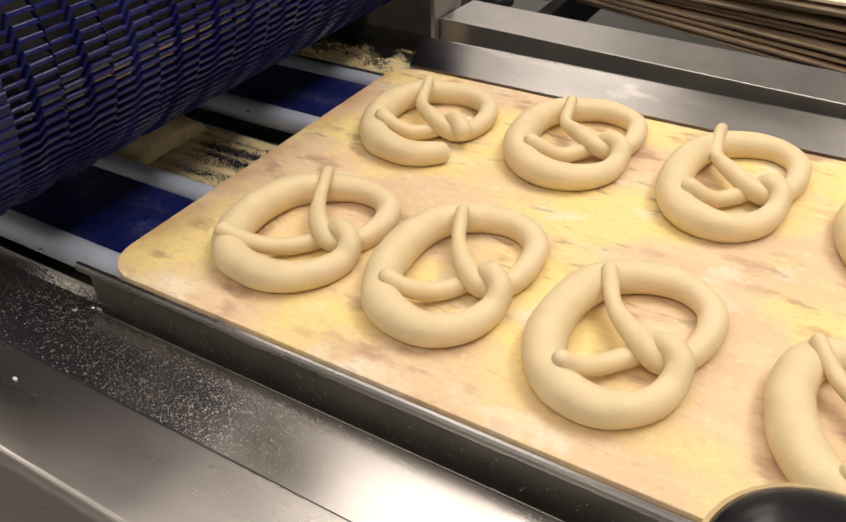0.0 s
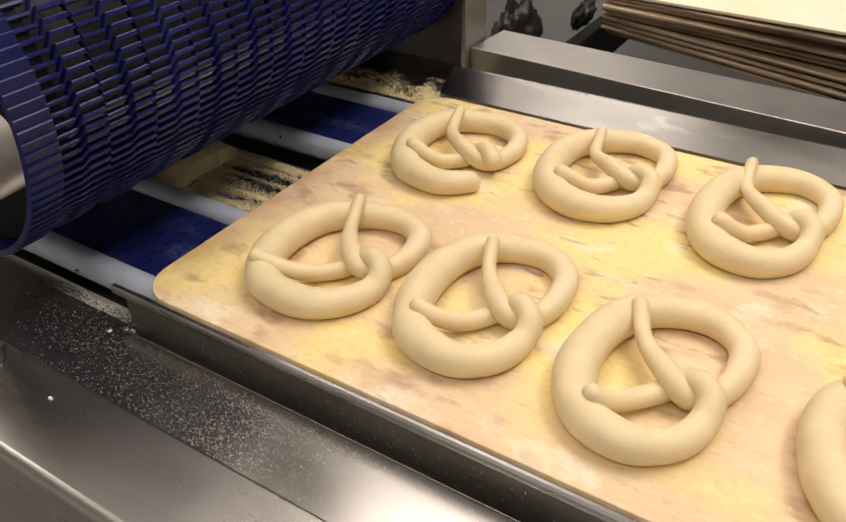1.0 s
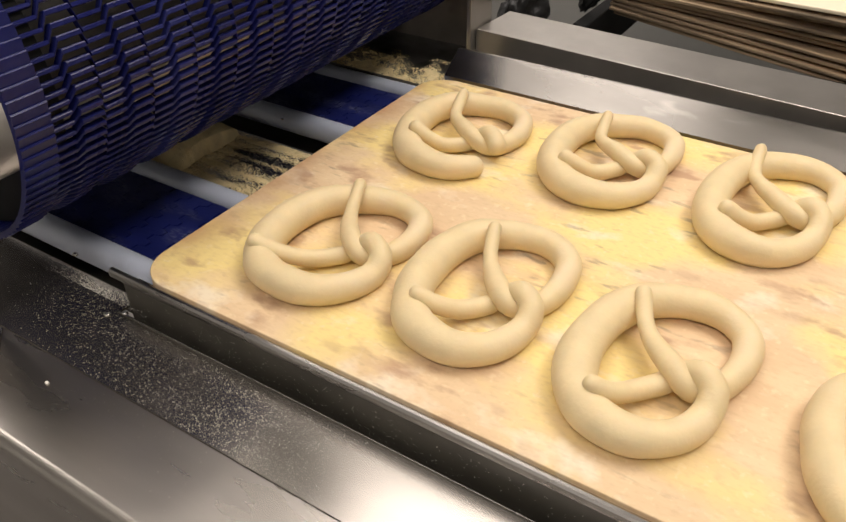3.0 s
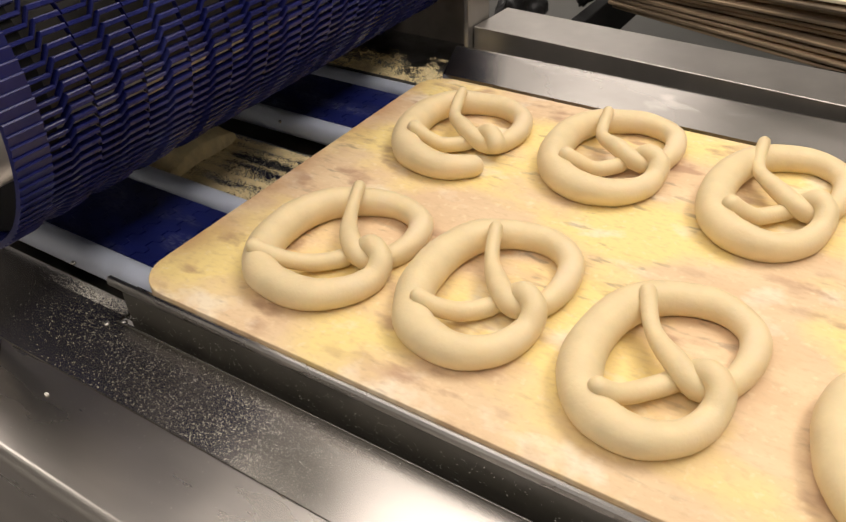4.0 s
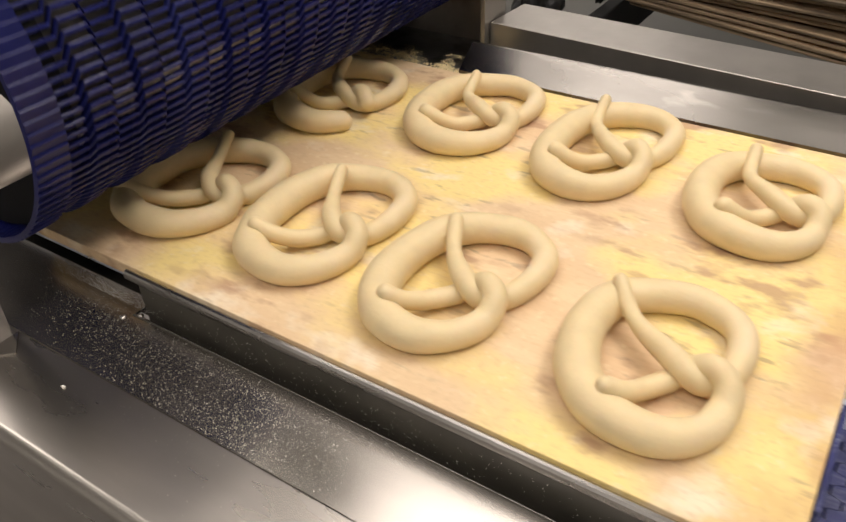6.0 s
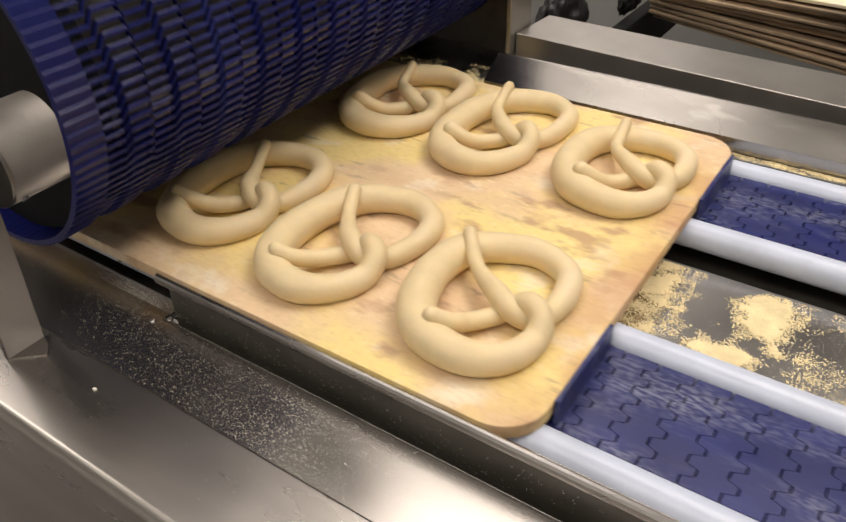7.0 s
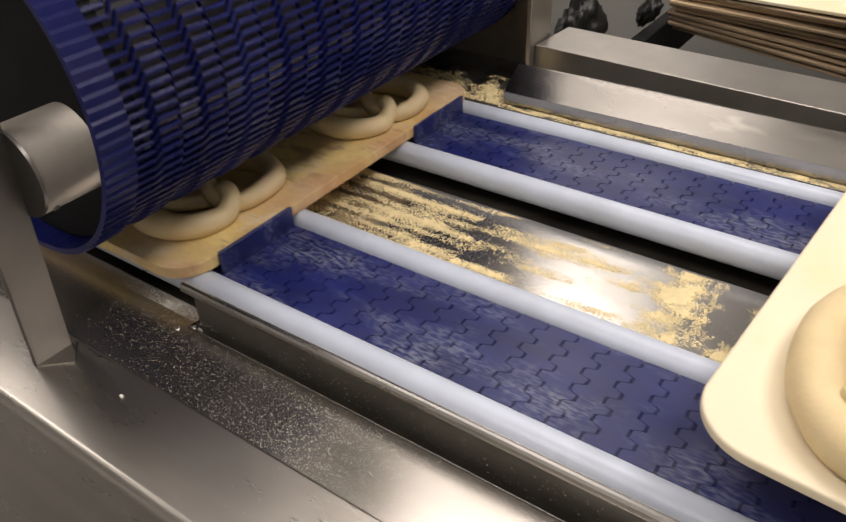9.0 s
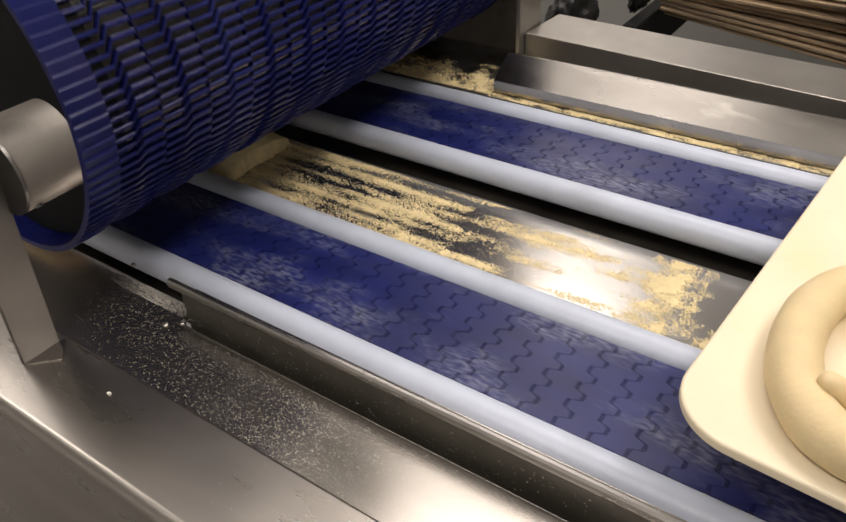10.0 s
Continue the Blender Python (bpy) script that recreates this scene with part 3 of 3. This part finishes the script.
# ---- small things ----
def small_things():
    k = thing("round_knob", "glossy black round knob with a thin brass rim on a stem", "knob")
    cx, cy, cz = 0.4285, -0.1790, 0.2180
    g = bmesh.new()
    bmesh.ops.create_uvsphere(g, u_segments=40, v_segments=16, radius=0.0185, matrix=Matrix.Translation((cx, cy, cz)) @ Matrix.Diagonal((1, 1, 0.38, 1)))
    part("cap", g, RUBBER, k, "glossy black domed cap", smooth=True)
    g = bmesh.new()
    bmesh.ops.create_cone(g, cap_ends=True, segments=40, radius1=0.0196, radius2=0.0190, depth=0.004, matrix=pose(cx, cy, cz - 0.001))
    part("rim", g, BRASS, k, "thin brass rim", smooth=False)
    g = bmesh.new()
    bmesh.ops.create_cone(g, cap_ends=True, segments=20, radius1=0.006, radius2=0.006, depth=1.16, matrix=pose(cx, cy, cz - 0.004 - 0.58))
    part("stem", g, STEEL_DARK, k, smooth=True)
    # slumped dark sack behind the rail
    g = bmesh.new()
    bmesh.ops.create_icosphere(g, subdivisions=4, radius=1)
    for v in g.verts:
        q = v.co * 2.2
        v.co = Vector((v.co.x * 0.034, v.co.y * 0.05, v.co.z * 0.075)) * (1 + 0.35 * noise.noise(q) + 0.16 * noise.noise(q * 3))
    sack = part("plastic_sack", g, SACK, smooth=True)
    sack.matrix_basis = Matrix.LocRotScale((-0.016, 0.64, -0.022), None, (0.75, 0.9, 0.72))
    tagged(sack, "crumpled glossy black plastic sack behind the machine", "sack", "black plastic sacks")
    copy_thing(sack, Matrix.LocRotScale((0.036, 0.742, -0.004), Euler((0.2, 0.5, 0.8)), (0.42, 0.34, 0.40)))
    st = thing("sack_shelf", "plain dark shelf behind the machine", "shelf")
    part("shelf_board", box(-0.3, 0.028, 0.57, 0.72, -0.085, -0.072), BLACK, st)
    part("shelf_leg", box(-0.28, -0.25, 0.60, 0.63, -0.95, -0.085), BLACK, st)
    part("shelf_leg", box(-0.01, 0.02, 0.60, 0.63, -0.95, -0.085), BLACK, st)
    # screws in the shelf and in two guide rails
    for x, y, z in ((-0.0024, -0.0124, SHELF_Z), (-0.012, -0.020, SHELF_Z), (-0.0805, 0.0085, -0.0205), (-0.0919, 0.2640, -0.0165)):
        g = bmesh.new()
        bmesh.ops.create_uvsphere(g, u_segments=12, v_segments=8, radius=0.0023, matrix=Matrix.Translation((x, y, z)) @ Matrix.Diagonal((1, 1, 0.7, 1)))
        sc = part("screw", g, STEEL_TRAY, smooth=True)
        tagged(sc, "small bright screw head in the steel casing", "screw", "machine screws")


small_things()


def grains(name, label, spots, size, mat):
    """Loose grains: spots are (count, x, x spread, y low, y high, height)."""
    verts, faces = [], []
    for count, x, sx, y0, y1, z in spots:
        for _ in range(count):
            gx, gy, r = random.gauss(x, sx), random.uniform(y0, y1), size * random.choice((0.5, 0.6, 0.8, 1.0))
            b = len(verts)
            verts += [(gx + r, gy, z + r * 0.35), (gx, gy + r, z + r * 0.35), (gx - r, gy, z + r * 0.35), (gx, gy - r, z + r * 0.35), (gx, gy, z + r * 0.8), (gx, gy, z)]
            faces += [(b, b + 1, b + 4), (b + 1, b + 2, b + 4), (b + 2, b + 3, b + 4), (b + 3, b, b + 4), (b + 1, b, b + 5), (b + 2, b + 1, b + 5), (b + 3, b + 2, b + 5), (b, b + 3, b + 5)]
    me = bpy.data.meshes.new(name)
    me.from_pydata(verts, [], faces)
    me.materials.append(mat)
    return tagged(new(name, me), label, "flour", kind="stuff")


grains("flour_grains", "pale flour grains scattered on the steel casing", (
    (1500, 0.065, 0.065, -0.066, -0.016, SHELF_Z), (1500, 0.15, 0.038, -0.066, -0.02, SHELF_Z), (500, -0.03, 0.04, -0.05, -0.005, SHELF_Z),
    (2200, -0.045, 0.024, -0.008, 0.0035, SHELF_Z), (70, 0.06, 0.06, -0.085, -0.070, SHELF_Z + 0.0008), (45, 0.06, 0.07, -0.105, -0.085, SHELF_Z + 0.0012), (20, 0.07, 0.08, -0.124, -0.105, SHELF_Z + 0.0017),
    (260, 0.15, 0.10, -0.0120, -0.0066, -0.0495), (300, 0.38, 0.05, -0.05, -0.016, SHELF_Z), (120, 0.25, 0.06, -0.06, -0.016, SHELF_Z),
    *((28, 0.16, 0.11, -0.0064, -0.0060, -0.036 + 0.002 * k) for k in range(12))), 0.00031, DUST)
grains("tray_grains", "loose pale flour grains on the steel tray", ((6500, -0.02, 0.09, 0.137, 0.247, -0.035), (1200, 0.2, 0.09, 0.137, 0.247, -0.035), (2600, 0.42, 0.05, 0.137, 0.247, -0.035)), 0.00036, DUST)
crumb = part("dough_crumb", box(0.0100, 0.0128, -0.0872, -0.0850, SHELF_Z + 0.0008, SHELF_Z + 0.0026, bevel=0.0007), DUST)
tagged(crumb, "small white dough crumb on the steel casing", "crumb")


def flour_sheet(name, label, x0, x1, y0, y1, z, keep, height, cell=0.001, rough=0.4, smooth=False):
    """Spilled flour: a low mound wherever keep(x, y) is true, falling to the tray at its edges."""
    nx, ny = round((x1 - x0) / cell), round((y1 - y0) / cell)
    on = [[keep(x0 + (i + 0.5) * cell, y0 + (j + 0.5) * cell) for j in range(ny)] for i in range(nx)]
    index, verts, faces = {}, [], []

    def vert(i, j):
        if (i, j) not in index:
            full = all(0 <= a < nx and 0 <= c < ny and on[a][c] for a in (i - 1, i) for c in (j - 1, j))
            px, py = x0 + i * cell, y0 + j * cell
            h = height(px, py) * (1 - rough / 2 + rough * random.random()) if full else 0.0001
            index[i, j] = len(verts)
            verts.append((px + random.uniform(-0.3, 0.3) * cell, py + random.uniform(-0.3, 0.3) * cell, z + h))
        return index[i, j]

    for i in range(nx):
        for j in range(ny):
            if on[i][j]:
                faces.append((vert(i, j), vert(i + 1, j), vert(i + 1, j + 1), vert(i, j + 1)))
    me = bpy.data.meshes.new(name)
    me.from_pydata(verts, [], faces)
    me.materials.append(FLOUR)
    if smooth:
        me.polygons.foreach_set("use_smooth", [True] * len(me.polygons))
    return tagged(new(name, me), label, "flour", kind="stuff")


def tray_flour(x, y):
    streak = noise.noise((x * 9, y * 95, 1.0)) + 0.5 * noise.noise((x * 30, y * 160, 4.0))
    blob = noise.noise((x * 24, y * 34, 7.0)) + 0.4 * noise.noise((x * 90, y * 90, 2.0))
    grain = random.uniform(-0.5, 0.5)
    x += 0.025 * noise.noise((x * 20, y * 25, 5.0)) + 0.008 * grain
    if x < 0.10:
        return streak + grain > -0.02 + max(0, x) * 1.4
    if x < 0.25:
        # smears that bend towards the far rail
        bend = noise.noise((x * 9 + y * 14, y * 60 - x * 12, 3.0))
        return 0.35 * streak + 0.8 * bend + 0.3 * blob + 0.5 * grain > 0.22
    if x < 0.36:
        return 0.2 * streak + blob + 0.5 * grain > 0.18 - 0.26 * (x > 0.29)
    return blob + (0.5 + 0.8 * min(1, (x - 0.36) / 0.04)) * grain > 0.30 + 0.18 * min(1, (x - 0.36) / 0.04)


flour_sheet("tray_flour", "yellow flour spilled in streaks on the steel tray", -0.22, 0.50, 0.137, 0.247, -0.035, tray_flour, lambda x, y: 0.0007, 0.0008)
flour_sheet("ledge_flour", "yellow flour spilled on the rear ledge", -0.25, 0.008, 0.400, 0.470, -0.014,
            lambda x, y: noise.noise((x * 30, y * 40, 3.0)) + 0.4 * noise.noise((x * 110, y * 110, 1.0)) + random.uniform(-0.4, 0.4) > -0.35 + (y - 0.40) * 11, lambda x, y: 0.0012)
flour_sheet("edge_flour", "thin line of flour along the cover strip", 0.008, 0.60, 0.3965, 0.4055, -0.014,
            lambda x, y: noise.noise((x * 50, y * 200, 9.0)) + random.uniform(-0.4, 0.4) > -0.15 - (y - 0.4) * 60, lambda x, y: 0.0012)
flour_sheet("flour_heap", "heap of yellow flour on the tray under the roller", -0.26, -0.118, 0.150, 0.240, -0.0345,
            lambda x, y: x < -0.128 + 0.008 * noise.noise((y * 40, 1, 1)), lambda x, y: 0.030 * math.sqrt(min(1, max(0.0, (-0.116 - x) * 22))) * math.sqrt(max(0.0, 1 - ((y - 0.195) / 0.047) ** 2)) * (0.9 + 0.12 * noise.noise((x * 30, y * 30, 0))), 0.0015, 0.02, True)


# ---- movement ----
BOARD_ROWS = [(0, 0), (4.93, 0), (5.03, 0.006), (5.5, 0.078), (6.0, 0.1512), (6.2, 0.181), (7.3, 0.3475), (7.5, 0.3770), (8.0, 0.4505), (8.5, 0.5245), (9.0, 0.5970), (9.5, 0.6690), (10.0, 0.7410)]


def motions():
    # the soft dough slips back a little on the floury board as the front of the row meets the mesh belt
    slip = [(0.0, 0.0), (0.052, -0.002), (0.0485, -0.005), (0.028, -0.001), (0.0, 0.0), (0.059, -0.002), (0.038, -0.006), (0.025, 0.006)]
    still = (0.0, 0.0)
    for ob, (back, aside) in [(wood_board, still), *zip(PRETZELS, slip), *((b, still) for b in belts)]:
        base = ob.matrix_basis.copy()
        rows = []
        for t, d in BOARD_ROWS:
            done = min(1, max(0, (t - 5.9) / 1.4))
            rows.append((t, Matrix.Translation((back * done - d, aside * done, 0)) @ base))
        walk(ob, rows)
    base = belt_drum.matrix_basis.copy()
    walk(belt_drum, [(t, base @ pose(0, 0, 0, 0, math.degrees(d / DRUM_R), 0)) for t, d in BOARD_ROWS])
    rows = [(0, 0.42), (8.1, 0.42), (8.5, 0.105), (8.7, 0.057), (8.8, 0.034), (8.9, 0.016), (9.0, 0.003), (9.15, 0.0), (10.0, 0.0)]
    rest = pose(0.328, 0.009, 0.05, 0, 0, -4.5)
    for ob in (pale_board, NEXT):
        base = ob.matrix_basis.copy()
        walk(ob, [(t, Matrix.Translation((d, 0, 0)) @ rest @ base) for t, d in rows])


motions()
